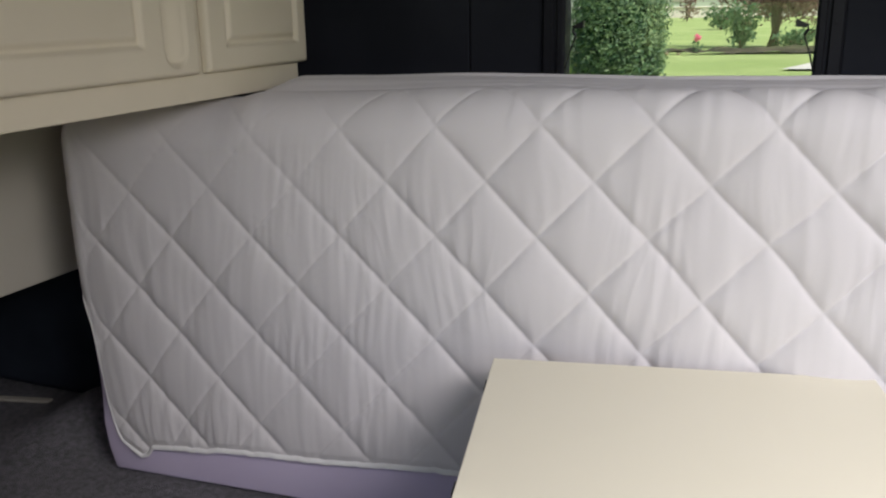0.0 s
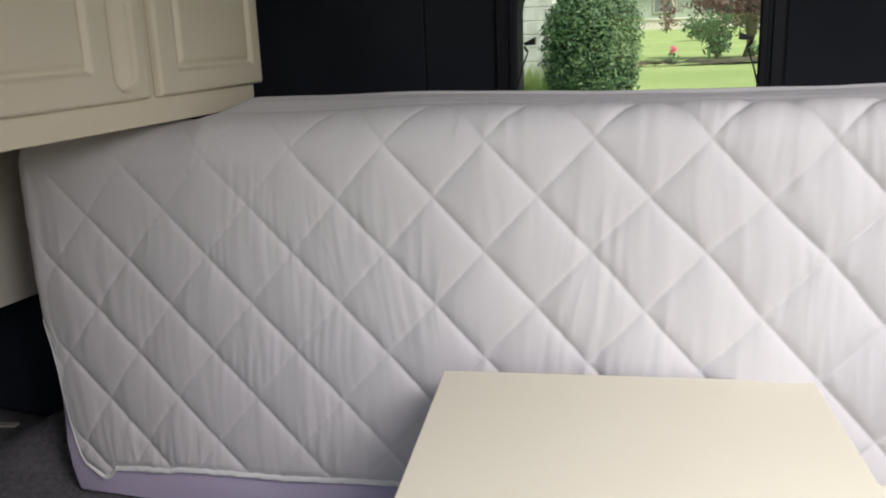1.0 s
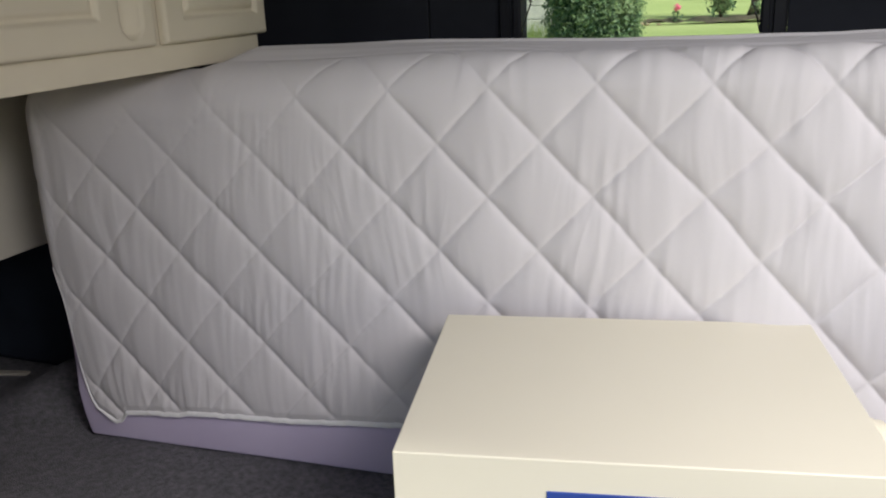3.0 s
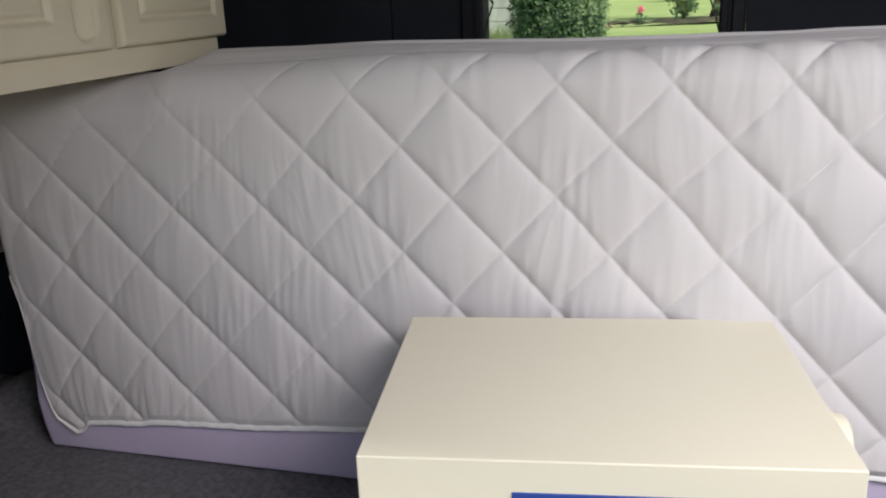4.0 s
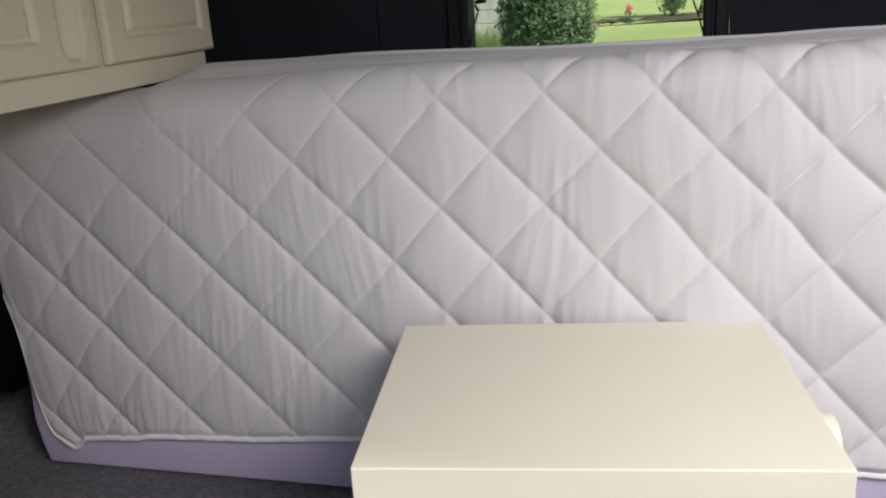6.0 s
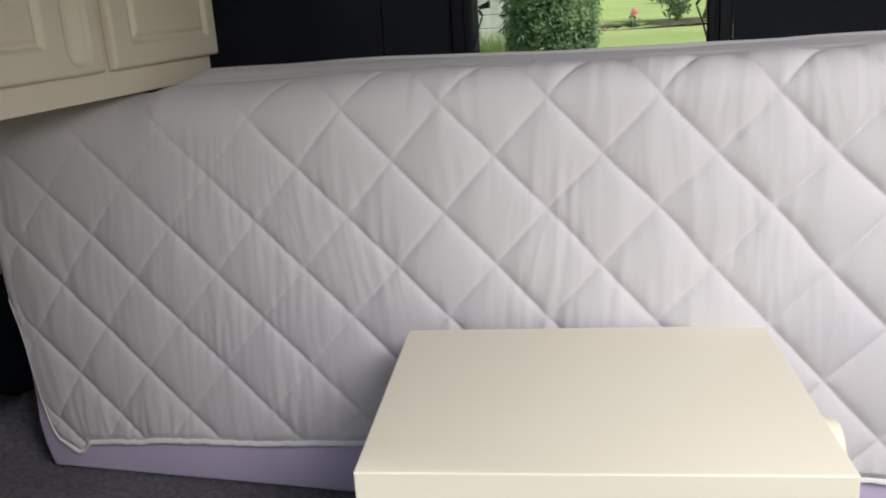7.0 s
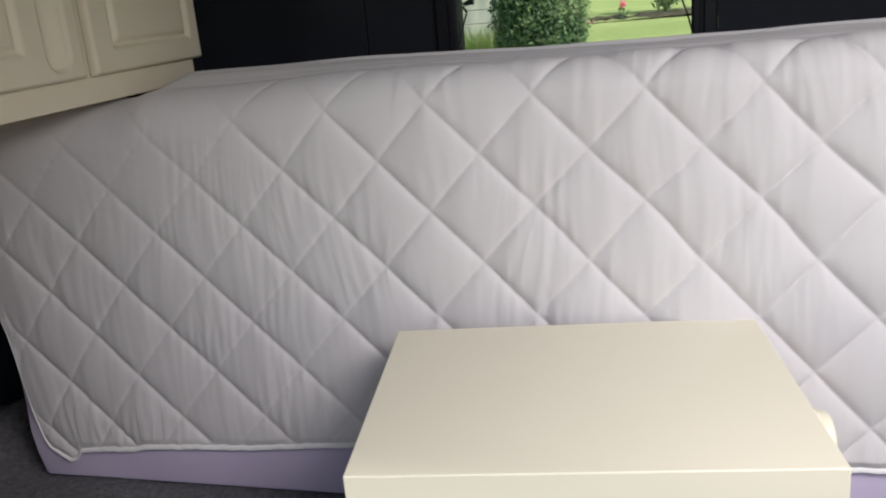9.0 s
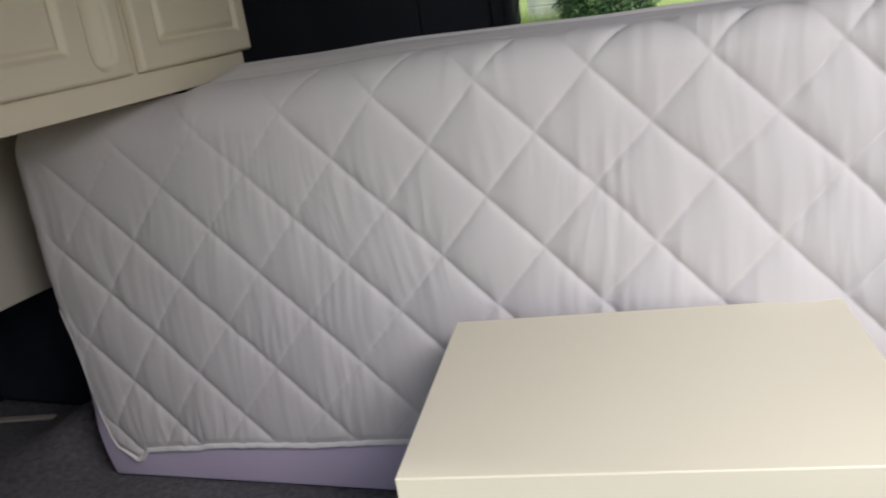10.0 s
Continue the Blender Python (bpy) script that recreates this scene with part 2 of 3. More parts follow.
window = thing("window_1", "side window with dark grey frame and clear glass", "window", kind="structure")
part("window_frame", ring_bm([(0.0, REAR + 0.05, 0.085), (0.0, REAR - 0.008, 0.085), (0.006, REAR - 0.014, 0.088), (0.018, REAR - 0.014, 0.09), (0.021, REAR - 0.006, 0.09),
                              (0.028, REAR - 0.006, 0.09), (0.031, REAR - 0.014, 0.09), (0.054, REAR - 0.012, 0.06), (0.0595, REAR - 0.004, 0.004), (0.0595, REAR + 0.05, 0.004)], 0.085), TRIM, window)
part("pane", box_bm(WX0 - 0.004, WX1 + 0.004, REAR + 0.030, REAR + 0.034, WZ0 - 0.004, WZ1 + 0.004), GLASS, window, "clear glass pane").visible_shadow = False
for x in (WX0 - 0.036, WX1 + 0.040):
    part("screw", cylinder_bm(0.0035, 0.004, pose(x, REAR - 0.015, 0.985, 90), 12, bevel=0.001), TRIM, window)


def window_catch(x, side, name="window_catch"):
    """Folding catch on the frame: wedge grip, elbow and a thin stay that runs down to the frame."""
    c = thing(name, "black plastic folding window catch on the window frame", "window catch", pose(x, REAR - 0.012, 0.985), "window catches")
    bm = bmesh.new()
    pr = [(-0.004, -0.004), (0.026, 0.010), (0.026, -0.008), (0.004, -0.010)]
    for y in (-0.007, 0.007):
        for px, pz in pr:
            bm.verts.new((px * side, y, pz))
    bm.verts.ensure_lookup_table()
    bm.faces.new([bm.verts[i] for i in range(4)])
    bm.faces.new([bm.verts[i] for i in (7, 6, 5, 4)])
    for i in range(4):
        bm.faces.new([bm.verts[k] for k in (i, i + 4, (i + 1) % 4 + 4, (i + 1) % 4)])
    bmesh.ops.recalc_face_normals(bm, faces=bm.faces[:])
    part("grip", bm, PLASTIC, c)
    part("elbow", tube_bm([(0.0, 0, -0.002), (-0.002 * side, 0, -0.014), (0.006 * side, 0, -0.026), (0.004 * side, 0, -0.034)], [0.0035] * 4), PLASTIC, c)
    part("stay", tube_bm([(0.004 * side, 0, -0.032), (-0.010 * side, 0, -0.070), (-0.020 * side, 0.003, -0.108)], [0.0022] * 3), PLASTIC, c)


window_catch(WX0 + 0.022, 1)
window_catch(WX1 - 0.018, -1)

# ---------------------------------------------------------------- mattress stood on its long edge, and its quilted protector
MAT = pose(0, 1.505, 0, -3.87, 0, 3.914)
U0, U1, THICK = -1.580, 0.44, 0.215
LEFT_EDGE = [(0.0, 0.082), (0.05, 0.066), (0.18, 0.046), (0.45, 0.022), (0.78, 0.0)]   # how far the end draws in, by height


def front_drop(u):
    return 0.014 * smoothstep(-0.50, -1.08, u) + 0.016 * smoothstep(-1.10, -1.190, u)


def back_rise(u):
    """How far the top climbs from its front edge to its back, until the cabinet presses on it."""
    return (0.020 + 0.0126 * smoothstep(-0.50, -1.08, u)) * (1 - smoothstep(-1.06, -1.175, u))


def top_at(u):
    """Height of the mattress's top edge: it sags under the cabinet."""
    return 0.884 - front_drop(u) + 0.003 * noise.noise((u * 2.3, 0.4, 0)) + 0.006 * smoothstep(-0.1, 0.3, u)


mattress = thing("mattress", "lilac foam mattress stood on its long edge on the carpet", "mattress", MAT)
bm = box_bm(U0 + 0.006, U1, -0.003, THICK, 0.0, 0.885, 0.010, 4)
for k in range(1, 14):
    z = 0.885 * k / 14
    bmesh.ops.bisect_plane(bm, geom=bm.verts[:] + bm.edges[:] + bm.faces[:], plane_co=(0, 0, z), plane_no=(0, 0, 1))
for k in range(1, 20):
    bmesh.ops.bisect_plane(bm, geom=bm.verts[:] + bm.edges[:] + bm.faces[:], plane_co=(U0 + (U1 - U0) * k / 20, 0, 0), plane_no=(1, 0, 0))
for v in bm.verts:
    v.co.x += curve_at(LEFT_EDGE, v.co.z) * smoothstep(U0 + 0.5, U0, v.co.x)
    v.co.z *= (top_at(v.co.x) - 0.060) / 0.885
    if v.co.y < 0.1:
        v.co.y += 0.0 + 0.016 * smoothstep(0.10, 0.20, v.co.z)
part("body", bm, LILAC, mattress, "lilac stretch ticking", smooth=True)

HEM = [(-1.60, 0.54), (-1.580, 0.47), (-1.566, 0.41), (-1.552, 0.35), (-1.546, 0.28), (-1.541, 0.20), (-1.536, 0.14), (-1.530, 0.10), (-1.520, 0.078), (-1.49, 0.060), (-1.465, 0.046), (-1.445, 0.052), (-1.425, 0.072),
       (-1.35, 0.079), (-1.25, 0.083), (-1.22, 0.090), (-1.06, 0.098), (-0.95, 0.102), (-0.80, 0.115), (-0.70, 0.122), (-0.3, 0.126), (0.30, 0.126), (0.5, 0.13)]


def seam_depth(u, v):
    """Puff of the wadding between the stitched seams, 0 in a seam."""
    d = max(0.0, -0.35 - u)
    vv = v + 0.062 * d ** 1.5 - 0.008 * smoothstep(-0.45, -0.05, u) * smoothstep(0.72, 0.63, v) * smoothstep(0.53, 0.60, v)
    uu = u + 0.010 * smoothstep(0.0, 0.25, u) + 0.003 * noise.noise((u * 3.1, v * 3.1, 2.0))
    vv += 0.003 * noise.noise((u * 2.7, v * 2.7, 7.0))
    p = (uu + 0.603) / 0.2 + (vv - 0.728) / 0.209
    q = (uu + 0.603) / 0.2 - (vv - 0.728) / 0.209
    dp, dq = abs(p - round(p)), abs(q - round(q))
    fp, fq = (0.55 * (1 - math.exp(-dp * 13)) + 0.45 * math.sin(math.pi * dp)), (0.55 * (1 - math.exp(-dq * 15)) + 0.45 * math.sin(math.pi * dq))
    soft = noise.noise((u * 1.7, v * 1.7, 4.0))
    cross = 0.30 + 0.25 * smoothstep(-0.55, -1.0, u)
    return fp * (cross + (1 - cross) * fq) * (0.95 + 0.35 * soft), min(dp, dq)


def pucker(x, s, near):
    """Irregular upright puckers of the loose cloth: soft folds, and thin creases that come and go."""
    w = x + 0.020 * noise.noise((x * 5, s * 5, 1.5)) + 0.14 * s * noise.noise((x * 2.1, 3.0, 0))
    left = smoothstep(-0.35, -0.95, x)
    soft = noise.noise((w * (30 - 6 * left), s * 4.5, 1.0))
    fine = noise.noise((w * 58, s * 8.5, 5.0))
    crease = max(0.0, 1 - abs(noise.noise((w * 30, s * 5.5, 11.0))) / 0.30) ** 2
    patch = smoothstep(-0.15, 0.40, noise.noise((x * 5.5, s * 5.5, 9.0)))
    calm = 1 - 0.6 * smoothstep(-0.60, -1.0, x) * smoothstep(0.50, 0.70, s)      # the cloth lies smoother below the cabinet
    return calm * ((0.0021 - 0.0005 * left) * soft + (0.0013 + 0.0008 * near) * fine * (0.5 + patch) + 0.0008 * crease * patch)


def cover_point(u, s, top):
    """Place and outward normal of the unquilted cover at length u along and s up and over the mattress."""
    r, rb, rise = 0.060 + 0.040 * smoothstep(-0.40, -1.0, u), 0.030, back_rise(u)
    a = s - (top - r)
    if a <= 0:
        y, z, n = 0.0, s, (0, -1, 0)
    elif a < r * math.pi / 2:
        t = a / r
        y, z, n = r - r * math.cos(t), top - r + r * math.sin(t), (0, -math.cos(t), math.sin(t))
    else:
        b = a - r * math.pi / 2
        flat = THICK - r - rb + 0.008
        if b < flat:
            y, z, n = r + b, top + rise * math.sin(0.5 * math.pi * b / flat), (0, 0, 1)
        elif b < flat + rb * math.pi / 2:
            t = (b - flat) / rb
            y, z, n = r + flat + rb * math.sin(t), top + rise - rb + rb * math.cos(t), (0, math.sin(t), math.cos(t))
        else:
            y, z, n = r + flat + rb, top + rise - rb - (b - flat - rb * math.pi / 2), (0, 1, 0)
    return y, z, n


def cover_at(a, b):
    rl = 0.030
    along = -0.16 + a * (U1 - U0 + 0.17)
    if along < 0:                               # wraps back round the end
        x, yb, nx, w = U0, rl - along, -1.0, 0.0
    elif along < rl:
        t = math.acos(1 - along / rl)
        x, yb, nx, w = U0 + along, rl - rl * math.sin(t), -math.cos(t), math.sin(t)
    else:
        x, yb, nx, w = U0 + along, 0.0, 0.0, 1.0
    top = top_at(x)
    end = top + THICK + 0.13
    low = curve_at(HEM, x) + 0.0025 * noise.noise((x * 45, 0, 3))
    s = low + (end - low) * b
    y, z, n = cover_point(x, s, top)
    on_top = smoothstep(top - 0.01, top + 0.07, s)
    puff, edge = seam_depth(x, s)
    h = 0.0060 + (0.0095 + 0.0065 * smoothstep(-0.9, -0.1, x)) * puff * (1 - 0.92 * on_top) * (0.25 + 0.75 * smoothstep(U0 + 0.01, U0 + 0.12, x)) * (1 - 0.72 * smoothstep(-0.70, -1.08, x) * smoothstep(0.52, 0.76, s)) * (1 - 0.65 * smoothstep(top - 0.13, top - 0.03, s) * smoothstep(-0.10, -0.60, x))
    near = math.exp(-edge * 9)
    h += pucker(x, s, near) * (1 - on_top)
    h += 0.0005 * near * (noise.noise((x * 75, s * 75, 3.0)) + 0.5 * noise.noise((x * 30, s * 30, 6.0))) * (1 - on_top)
    h -= 0.0016 * math.exp(-edge * 24) * (1 - on_top) * (1 - 0.6 * smoothstep(-0.70, -1.08, x) * smoothstep(0.52, 0.76, s))
    h += 0.0028 * noise.noise((x * 38, s * 52, 4.0)) * math.exp(-((s - top - 0.045) / 0.03) ** 2) * smoothstep(-0.75, -0.5, x) * smoothstep(0.1, -0.15, x)
    h += 0.0030 * noise.noise((x * 5, s * 4, 2.0)) * (1 - 0.8 * on_top)
    crease = noise.noise((x * 2.2, s * 24, 6.0)) + 0.5 * noise.noise((x * 5, s * 55, 8.0))
    h += on_top * 0.0032 * crease
    h += on_top * (0.006 * math.exp(-((s - top - 0.135) / 0.006) ** 2) + 0.005 * math.exp(-((s - top - 0.185) / 0.006) ** 2)) * smoothstep(-1.0, -0.6, x)
    if s < low + 0.02:
        h = 0.0065 + (h - 0.0065) * (s - low) / 0.02
    x += curve_at(LEFT_EDGE, z) * smoothstep(U0 + 0.5, U0, x)
    return (x + nx * h, y + yb + (n[1] * w) * h, z + n[2] * h)


protector = thing("mattress_protector", "white diamond-quilted mattress protector pulled over the mattress", "bedding", MAT)
part("quilted_cover", grid_bm(760, 420, cover_at), COVER, protector, smooth=True)
path = [Vector(cover_at(0.0790 + 0.9210 * k / 420, 0.0)) for k in range(421)]


def binding_at(a, b):
    """A gathered band that lies along the cover's lower edge."""
    k = round(a * 420)
    d = path[min(k + 3, 420)] - path[max(k - 3, 0)]
    up = Vector((-d.z, 0, d.x)).normalized()
    gather = noise.noise((k * 0.55, 0, 0)) + 0.6 * noise.noise((k * 0.21, 5, 0))
    w = (0.0105 + 0.0012 * gather) * (0.25 + 0.75 * smoothstep(0, 30, k))
    out = 0.0020 * math.sin(math.pi * min(1, 0.12 + 0.88 * b)) + 0.0016 * gather * b
    return path[k] + up * (w * b - 0.003) + Vector((0, (-0.0065 + 0.0035 * b - out) * smoothstep(-4, 22, k), 0))


bm = grid_bm(421, 7, binding_at)
part("hem_binding", bm, BINDING, protector, "gathered white elastic hem", smooth=True)

# ---------------------------------------------------------------- cream metal box in front of the mattress
BOX = pose(-0.453, 0.913, 0, 0, 0, 11.7)
BW, BD, BH = 0.652, 0.501, 0.413
case = thing("storage_box", "cream powder-coated metal box with a blue label", "box", BOX)
part("body", box_bm(0.0, BW, 0.0, BD, 0.008, BH, 0.0026, 3), CREAM, case)
part("label", box_bm(0.208, 0.480, -0.0022, 0.0005, 0.225, 0.366, 0.0006, 1), BLUE, case, "plain blue printed label")
for y in (0.085, 0.425):
    part("hinge", box_bm(-0.007, 0.0, y - 0.016, y + 0.016, BH - 0.034, BH - 0.017, 0.0015), PLASTIC, case, "small black hinge")
knob = part("knob", cylinder_bm(0.043, 0.021, pose(BW + 0.0110, 0.150, BH - 0.048, 0, 90, 0), 48, bevel=0.007), CREAM, case, "round cream screw knob", smooth=False)
part("collar", cylinder_bm(0.0455, 0.005, pose(BW + 0.0027, 0.150, BH - 0.048, 0, 90, 0), 48, bevel=0.001), CREAM, knob)
for x in (0.05, BW - 0.05):
    for y in (0.05, BD - 0.05):
        part("foot", cylinder_bm(0.018, 0.012, pose(x, y, 0.004), 20, bevel=0.002), PLASTIC, case)

# ---------------------------------------------------------------- overhead cabinet
CX = -1.1616         # plane of the doors' faces
cabinet = thing("overhead_cabinet", "off-white painted overhead cabinet with raised-panel doors", "cabinet")
part("body", box_bm(-1.719, CX - 0.021, 0.43, 1.820, 0.8586, 1.62, 0.0035, 2), PAINT, cabinet)


def door_face(y0, y1, z0, z1, panel, scoop, proud):
    """A routed door: rounded rim, a groove round a raised field, and a thumb scoop where scoop = (y, half width, lowest z)."""
    py0, py1, pz0, pz1 = panel
    ny, nz = int((y1 - y0) / 0.004) + 1, int((z1 - z0) / 0.004) + 1

    def at(a, b):
        y, z = y0 + (y1 - y0) * a, z0 + (z1 - z0) * b
        rim = min(y - y0, y1 - y, z - z0, z1 - z)
        x = proud - (0.0 if rim > 0.009 else 0.009 - math.sqrt(max(0, 0.009 ** 2 - (0.009 - rim) ** 2)))
        d = min(y - py0, py1 - y, z - pz0, pz1 - z)         # inside the panel's outline
        if d > 0:
            x -= 0.0095 * smoothstep(0, 0.008, d) - 0.0085 * smoothstep(0.011, 0.024, d)
        if scoop:
            sy, hw, sz = scoop
            dz = max(0.0, sz + hw - z)
            e = math.hypot(y - sy, dz) / hw
            if e < 1:
                side = (y - sy) / hw
                x -= 0.0185 * smoothstep(1.0, 0.84, e) * (1 - 0.75 * smoothstep(-0.35, 0.9, side))
        return (x, y, z)

    bm = grid_bm(ny, nz, at)
    edge = [e for e in bm.edges if e.is_boundary]
    ret = bmesh.ops.extrude_edge_only(bm, edges=edge)
    for v in ret["geom"]:
        if isinstance(v, bmesh.types.BMVert):
            v.co.x = -0.019
    bmesh.ops.recalc_face_normals(bm, faces=bm.faces[:])
    return bm


def cabinet_door(y0, y1, panel, scoop, label):
    bm = door_face(y0, y1, 0.9136, 1.57, panel, scoop, 0.0)
    bmesh.ops.translate(bm, verts=bm.verts[:], vec=(CX, 0, 0))
    return part("door", bm, PAINT, cabinet, label, smooth=True)


cabinet_door(0.873, 1.4286, (0.930, 1.274, 0.9677, 1.50), (1.360, 0.0333, 0.9303), "raised-panel door with a thumb scoop")
cabinet_door(1.455, 1.833, (1.515, 1.795, 0.9593, 1.50), None, "raised-panel door")

# ---------------------------------------------------------------- the garden outside the window
LAWN = 0.35


def ground_z(x, y):
    z = -0.55 + (LAWN + 0.55) * smoothstep(3.2, 6.2, y)
    if y > 6:
        z += 0.02 * noise.noise((x * 0.3, y * 0.3, 0))
    return z


def ground_at(a, b):
    x = -40 + 80 * a
    y = -30 + 110 * b
    return (x, y, ground_z(x, y))


bm = grid_bm(121, 166, ground_at)
edge = [e for e in bm.edges if e.is_boundary]
ret = bmesh.ops.extrude_edge_only(bm, edges=edge)
for v in ret["geom"]:
    if isinstance(v, bmesh.types.BMVert):
        v.co.x, v.co.y = v.co.x * 60, 25 + (v.co.y - 25) * 45
tagged(part("ground", bm, GRASS, smooth=True), "bright green mown lawn", "lawn", kind="structure")


# added sheet out of view: its tan colour warms the light bounced through the door
BOUNCE_TAN = material("bounce_tan", (0.22, 0.20, 0.15), 0.9, scale=2, second=(0.16, 0.145, 0.11), fine=80, bump=0.7, dist=0.006)
bm = grid_bm(40, 40, lambda a, b: (-9 + 18 * a, -9 + 12 * b, -0.54 + 0.004 * noise.noise((a * 30, b * 30, 0))))
tagged(part("bounce_sheet", bm, BOUNCE_TAN, smooth=True), "unseen tan ground sheet added to bounce warm light into the van", "drive", kind="structure")


def bed_at(a, b):
    x = -3.2 + 9 * a
    y = 12.35 + 0.25 * (x + 1.2) + (0.12 + 0.75 * smoothstep(-1.9, 0.4, x)) * b + 0.10 * noise.noise((x * 2.5, b * 3, 3))
    return (x, y, LAWN + 0.03 + 0.05 * math.sin(math.pi * b) + 0.05 * noise.noise((x * 5, y * 5, 0)))


tagged(part("flower_bed", grid_bm(220, 24, bed_at), SOIL, smooth=True), "dark soil border cut into the lawn", "flower bed", kind="structure")
bm = grid_bm(30, 8, lambda a, b: (-0.20 + 5 * a, 9.50 + (0.20 + 7.0 * b) * 5 * a * 0.5, LAWN + 0.025))
tagged(part("path", bm, CONCRETE), "pale concrete garden path", "path", kind="structure")


def leaf_quads(bm, centre, size, rnd, n=None, long=1.6):
    n = n or Vector((rnd.gauss(0, 1), rnd.gauss(0, 1), rnd.gauss(0, 1))).normalized()
    q = n.to_track_quat("Z", "Y") @ Euler((0, 0, rnd.uniform(0, 6.28))).to_quaternion()
    c = Vector(centre)
    vs = [bm.verts.new(c + q @ Vector(p)) for p in ((-size * long, 0, 0), (-size * 0.2, -size * 0.55, size * 0.15), (size * long, 0, 0), (-size * 0.2, size * 0.55, size * 0.15))]
    bm.faces.new(vs)


def yew_bush(x, y, z, width, height, seed):
    rnd = random.Random(seed)
    b = thing("yew_bush", "dense clipped dark green yew bush on the lawn", "bush", pose(x, y, z))
    prof = [(0.0, 0.40), (0.12, 0.47), (0.35, 0.50), (0.52, 0.49), (0.60, 0.44), (0.68, 0.33), (0.80, 0.26), (0.93, 0.15), (1.0, 0.03)]

    def radius(h, ang):
        base = curve_at(prof, h) * width
        return base * (1 + 0.10 * noise.noise((math.cos(ang) * 2.2, math.sin(ang) * 2.2, h * 5 + seed)) + 0.07 * noise.noise((math.cos(ang) * 6, math.sin(ang) * 6, h * 14)) + 0.09 * noise.noise((math.cos(ang) * 13, math.sin(ang) * 13, h * 24)))

    # closed dark hull whose colour stands for the shade between the leaves
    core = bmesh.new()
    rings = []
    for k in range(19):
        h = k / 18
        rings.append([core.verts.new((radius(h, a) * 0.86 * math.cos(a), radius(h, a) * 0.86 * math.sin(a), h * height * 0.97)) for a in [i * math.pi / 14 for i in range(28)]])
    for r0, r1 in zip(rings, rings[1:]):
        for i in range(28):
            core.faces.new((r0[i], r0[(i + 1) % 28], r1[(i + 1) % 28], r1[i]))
    part("shade_core", core, YEW_CORE, b, smooth=True)
    bm = bmesh.new()
    for k in range(19000):
        h, a = rnd.random() ** 0.9, rnd.uniform(math.pi, 2 * math.pi) if k % 4 else rnd.uniform(0, math.pi)
        r = radius(h, a) * (0.82 + 0.27 * rnd.random() ** 1.6)
        n = Vector((math.cos(a) + rnd.gauss(0, 0.6), math.sin(a) + rnd.gauss(0, 0.6), 0.5 + rnd.gauss(0, 0.6))).normalized()
        leaf_quads(bm, (r * math.cos(a), r * math.sin(a), h * height), rnd.uniform(0.008, 0.019), rnd, n)
    part("foliage", bm, YEW, b)


yew_bush(-1.475, 7.5, LAWN, 0.80, 1.26, 3)


def garden_tree(x, y, z, height, spread, leaf, leaves, seed, label):
    rnd = random.Random(seed)
    t = thing("tree", label, "tree", pose(x, y, z))
    bm = tube_bm([(0, 0, 0), (0.02, 0, height * 0.2), (-0.03, 0.02, height * 0.45), (0.0, 0, height * 0.8)], [0.11, 0.085, 0.07, 0.02], 10)
    part("trunk", bm, BARK, t, smooth=True)
    ends = []
    for k in range(14):
        a, h = k * 2.4 + rnd.uniform(-0.3, 0.3), height * rnd.uniform(0.22, 0.7)
        l = spread * rnd.uniform(0.6, 1.0)
        p = [(0, 0, h), (0.4 * l * math.cos(a), 0.4 * l * math.sin(a), h + 0.15 * l), (l * math.cos(a), l * math.sin(a), h + rnd.uniform(-0.15, 0.3) * l)]
        part("limb", tube_bm(p, [0.035, 0.022, 0.008], 6), BARK, t)
        ends += [Vector(p[1]), Vector(p[2]), (Vector(p[1]) + Vector(p[2])) / 2]
    bm = bmesh.new()
    for k in range(leaves):
        e = rnd.choice(ends)
        leaf_quads(bm, e + Vector((rnd.gauss(0, 0.16), rnd.gauss(0, 0.16), rnd.gauss(0, 0.12))) * spread, rnd.uniform(0.02, 0.04), rnd)
    part("crown", bm, leaf, t)


garden_tree(-0.40, 14.4, LAWN, 2.0, 0.95, PURPLE_LEAF, 5200, 5, "small copper-leaved tree growing in the soil border")
garden_tree(3.5, 17.5, LAWN, 3.6, 1.5, SHRUB_LEAF, 2600, 8, "small green tree growing beyond the border")


def shrub(x, y, z, w, h, leaves, size, seed, label, mat=SHRUB_LEAF):
    rnd = random.Random(seed)
    s = thing("shrub", label, "shrub", pose(x, y, z))
    tips = []
    for k in range(9):
        a = k * 2.399
        tip = (w * 0.45 * math.cos(a) * rnd.uniform(0.4, 1), w * 0.45 * math.sin(a) * rnd.uniform(0.4, 1), h * rnd.uniform(0.6, 1))
        part("stem", tube_bm([(0, 0, -0.03), (tip[0] * 0.4, tip[1] * 0.4, tip[2] * 0.55), tip], [0.012, 0.009, 0.004], 6), BARK, s)
        tips.append(Vector(tip))
    bm = bmesh.new()
    for k in range(leaves):
        c = rnd.choice(tips) * rnd.uniform(0.2, 1.05) + Vector((rnd.gauss(0, w * 0.10), rnd.gauss(0, w * 0.10), rnd.gauss(0, h * 0.08)))
        leaf_quads(bm, c, rnd.uniform(size * 0.7, size * 1.2), rnd)
    part("foliage", bm, mat, s)


shrub(-0.80, 13.1, LAWN + 0.04, 0.6, 0.62, 520, 0.035, 11, "leafy green shrub growing in the soil border")
shrub(-0.10, 13.6, LAWN + 0.04, 0.8, 0.28, 460, 0.03, 12, "leafy green shrub growing in the soil border")
shrub(0.6, 13.9, LAWN + 0.04, 0.9, 0.45, 420, 0.03, 13, "leafy green shrub growing in the soil border")
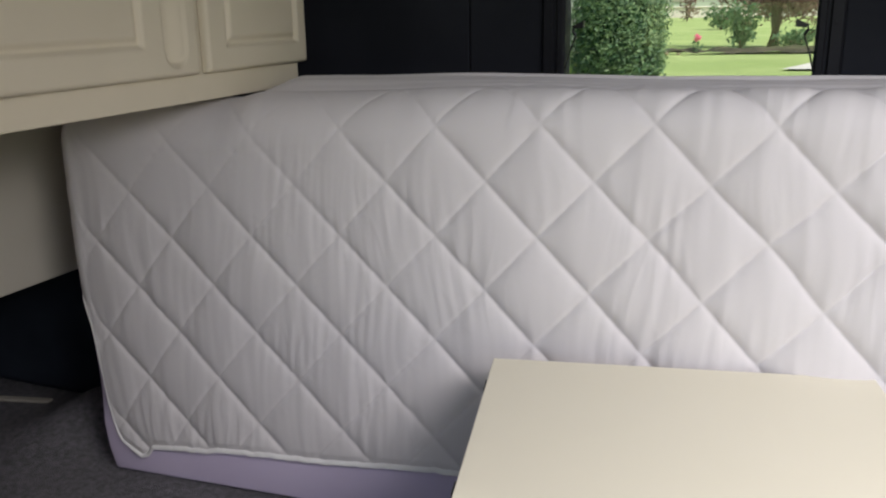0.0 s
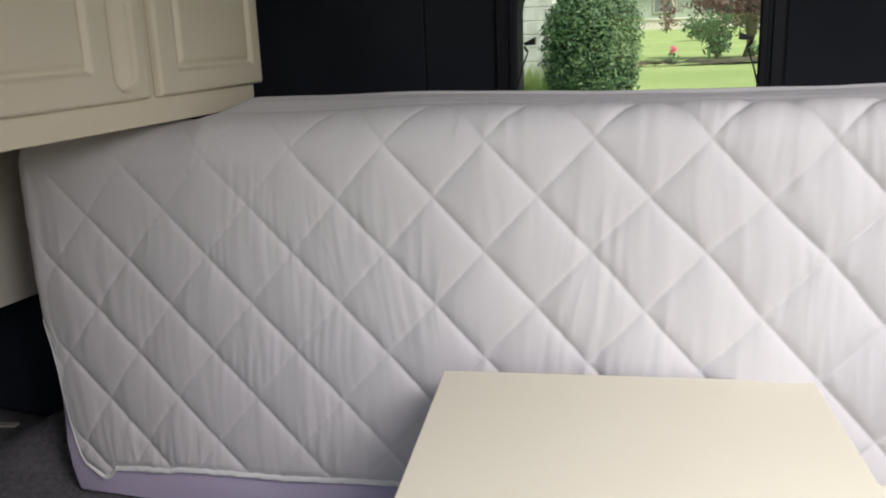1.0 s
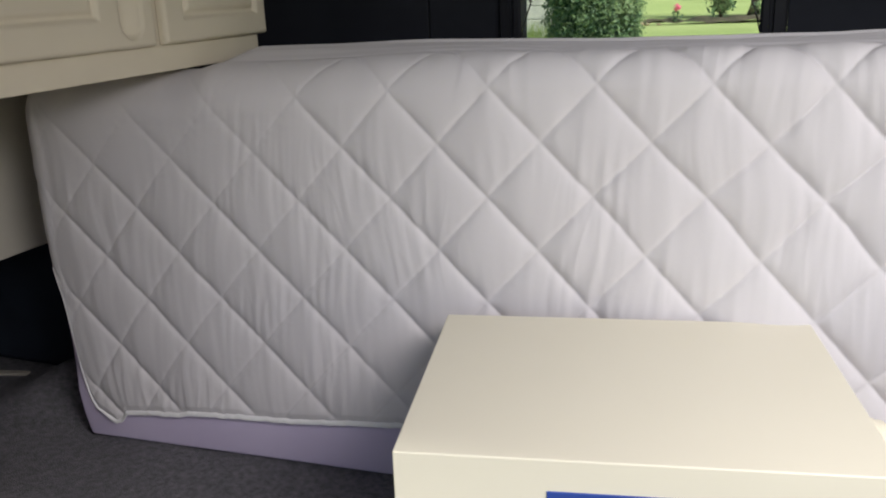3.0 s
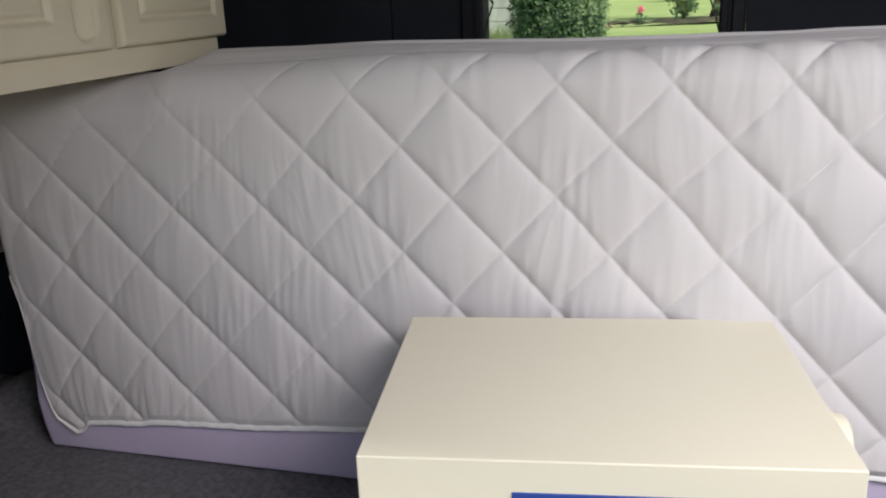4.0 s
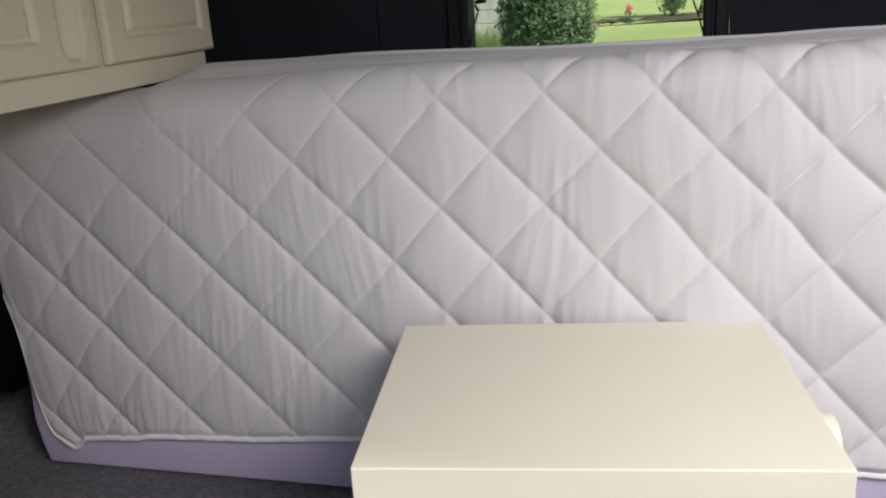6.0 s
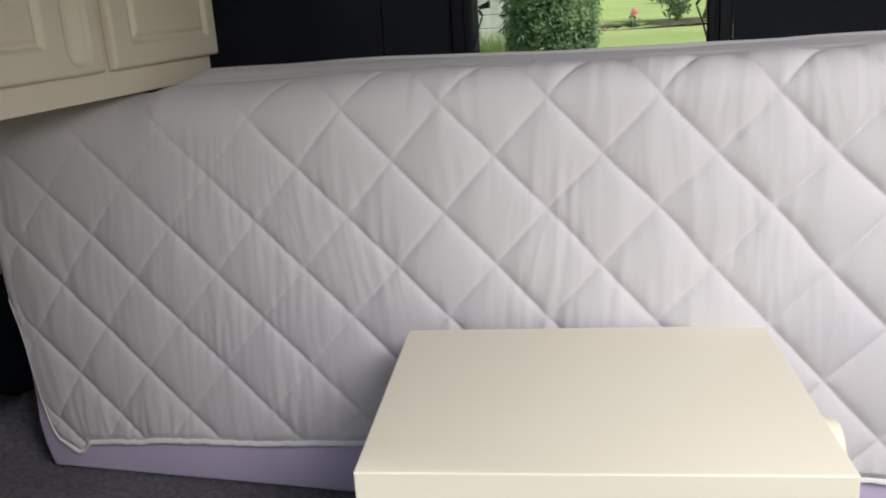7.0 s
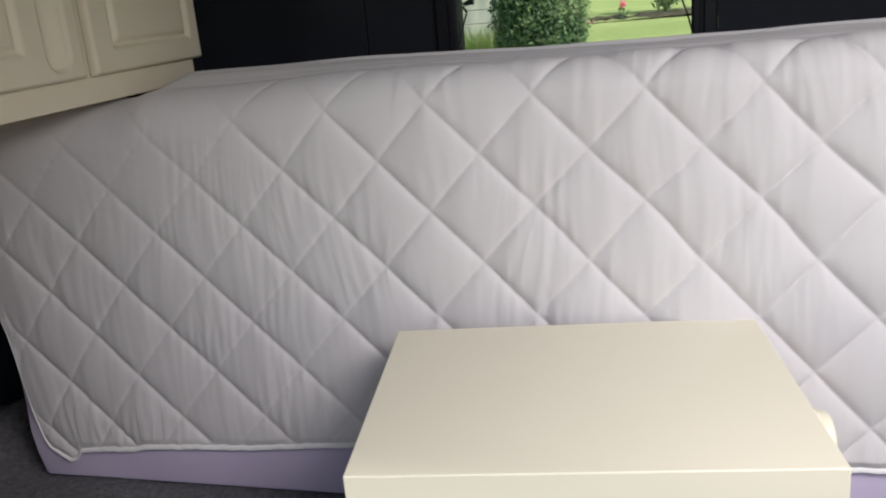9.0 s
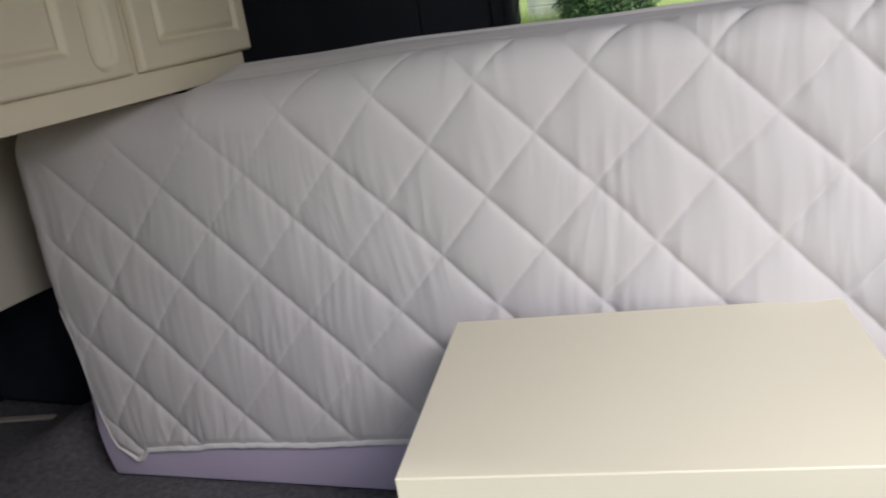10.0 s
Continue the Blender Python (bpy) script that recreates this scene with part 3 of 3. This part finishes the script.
shrub(-1.9, 24.0, LAWN, 1.2, 0.6, 420, 0.05, 14, "low green shrub on the far lawn")

rose = thing("rose", "single pink rose on a thin stem in the border", "flower", pose(-1.32, 12.35, LAWN + 0.02))
part("stem", tube_bm([(0, 0, 0), (0.01, 0, 0.1), (0, 0, 0.19)], [0.005, 0.004, 0.004], 6), SHRUB_LEAF, rose)
bm, rnd = bmesh.new(), random.Random(4)
for k in range(60):
    a, ring = rnd.uniform(0, 6.28), rnd.random()
    leaf_quads(bm, (0.045 * ring * math.cos(a), -0.02 + 0.03 * ring * math.sin(a), 0.21 + 0.045 * ring * math.sin(a)), 0.018, rnd, Vector((ring * math.cos(a), -1.2, ring * math.sin(a))).normalized(), 1.1)
part("bloom", bm, PETAL, rose, "pink petals")
bm = bmesh.new()
for k in range(26):
    leaf_quads(bm, (rnd.gauss(0, 0.05), rnd.gauss(0, 0.04), rnd.uniform(0.02, 0.16)), 0.022, rnd)
part("foliage", bm, SHRUB_LEAF, rose)

for sx, sy, r in ((-1.78, 12.15, 0.055), (-1.70, 12.22, 0.04), (-1.55, 12.28, 0.03)):
    bm = bmesh.new()
    bmesh.ops.create_icosphere(bm, subdivisions=2, radius=r)
    for v in bm.verts:
        v.co *= 1 + 0.25 * noise.noise(v.co * 30 + Vector((sx * 9, 0, 0)))
        v.co.z *= 0.65
    ob = tagged(part("stone", bm, TAN, smooth=True), "small tan edging stone at the end of the border", "stone", "border stones")
    ob.matrix_world = pose(sx, sy, LAWN + r * 0.5)

# stone gate pillar beside the bush
pillar = thing("stone_pillar", "pale stone garden pillar with coursed blocks", "pillar", pose(-2.36, 9.0, LAWN))
rnd = random.Random(6)
for k in range(11):
    part("stone", box_bm(-0.20 + rnd.uniform(-0.006, 0.006), 0.22 + rnd.uniform(-0.006, 0.006), -0.2, 0.2, 0.135 * k, 0.135 * k + 0.1315, 0.006, 2), PILLAR, pillar)
part("mortar_core", box_bm(-0.18, 0.20, -0.18, 0.18, 0, 1.48), PILLAR, pillar)

bm, rnd = bmesh.new(), random.Random(9)
for k in range(900):
    x, y, h = rnd.uniform(-2.9, -1.7), rnd.uniform(7.9, 8.75), rnd.uniform(0.10, 0.32)
    lean, w = rnd.gauss(0, 0.06), 0.005
    v = [bm.verts.new(p) for p in ((x - w, y, LAWN), (x + w, y, LAWN), (x + lean + w * 0.5, y, LAWN + h * 0.6), (x + lean * 1.8, y, LAWN + h), (x + lean - w * 0.5, y, LAWN + h * 0.6))]
    bm.faces.new(v)
tagged(part("long_grass", bm, BLADE), "tufts of long pale grass round the pillar", "grass", kind="stuff")


def house(x, y, w, d, h, label, seed):
    hs = thing("house", label, "house", pose(x, y, LAWN - 0.1))
    part("wall", box_bm(-w / 2, w / 2, 0, d, 0, h), SIDING, hs)
    bm = bmesh.new()
    a = [bm.verts.new(p) for p in ((-w / 2 - 0.3, -0.4, h), (w / 2 + 0.3, -0.4, h), (w / 2 + 0.3, d + 0.4, h), (-w / 2 - 0.3, d + 0.4, h), (-w / 2 - 0.3, d / 2, h + 2.4), (w / 2 + 0.3, d / 2, h + 2.4))]
    for f in ((0, 1, 5, 4), (2, 3, 4, 5), (0, 4, 3), (1, 2, 5), (3, 2, 1, 0)):
        bm.faces.new([a[i] for i in f])
    part("roof", bm, SLATE, hs)
    for k in range(int(w / 3)):
        wx = -w / 2 + 1.5 + 3 * k
        win = part("window", box_bm(wx - 0.6, wx + 0.6, -0.06, 0.02, 0.9, 2.1, 0.01), RENDER_WALL, hs, "white window frame")
        part("pane", box_bm(wx - 0.52, wx + 0.52, -0.075, -0.05, 0.98, 2.02), PANE_FAR, win)


house(-6.5, 55, 15, 7, 2.6, "pale green sided bungalow across the lawn", 1)
house(10, 58, 12, 7, 2.6, "pale green sided bungalow across the lawn", 2)
garden_wall = thing("garden_wall", "low whitish pink rendered garden wall beyond the lawn", "wall", pose(-2, 44, LAWN))
part("wall", box_bm(-22, 22, 0, 0.3, 0, 0.46), RENDER_WALL, garden_wall)
part("coping", box_bm(-22, 22, -0.05, 0.35, 0.46, 0.53, 0.02), RENDER_WALL, garden_wall)
for k in range(26):
    wx, wy = -13 + 0.95 * k + 0.5 * math.sin(k * 7.1), 38 + 3 * math.sin(k * 3.3)
    if k % 2 or k > 12:
        shrub(wx, wy, LAWN, 1.0 + 0.5 * math.sin(k), 0.9 + 0.5 * math.sin(k * 5.0), 160, 0.07, 100 + k, "leafy garden shrub in front of the low wall", PURPLE_LEAF if k % 3 == 0 else SHRUB_LEAF)
rnd = random.Random(21)
bm = bmesh.new()
for k in range(16000):
    x = rnd.uniform(-60, 60)
    base = 68 + 4 * noise.noise((x * 0.1, 0, 0))
    top = 7 + 4 * noise.noise((x * 0.12, 3, 0)) + 2 * noise.noise((x * 0.5, 5, 0))
    leaf_quads(bm, (x, base + rnd.uniform(-2, 2), LAWN + top * rnd.random() ** 0.7), rnd.uniform(0.25, 0.5), rnd)
tagged(part("far_trees", bm, SHRUB_LEAF), "row of full green trees behind the houses", "trees", kind="stuff")
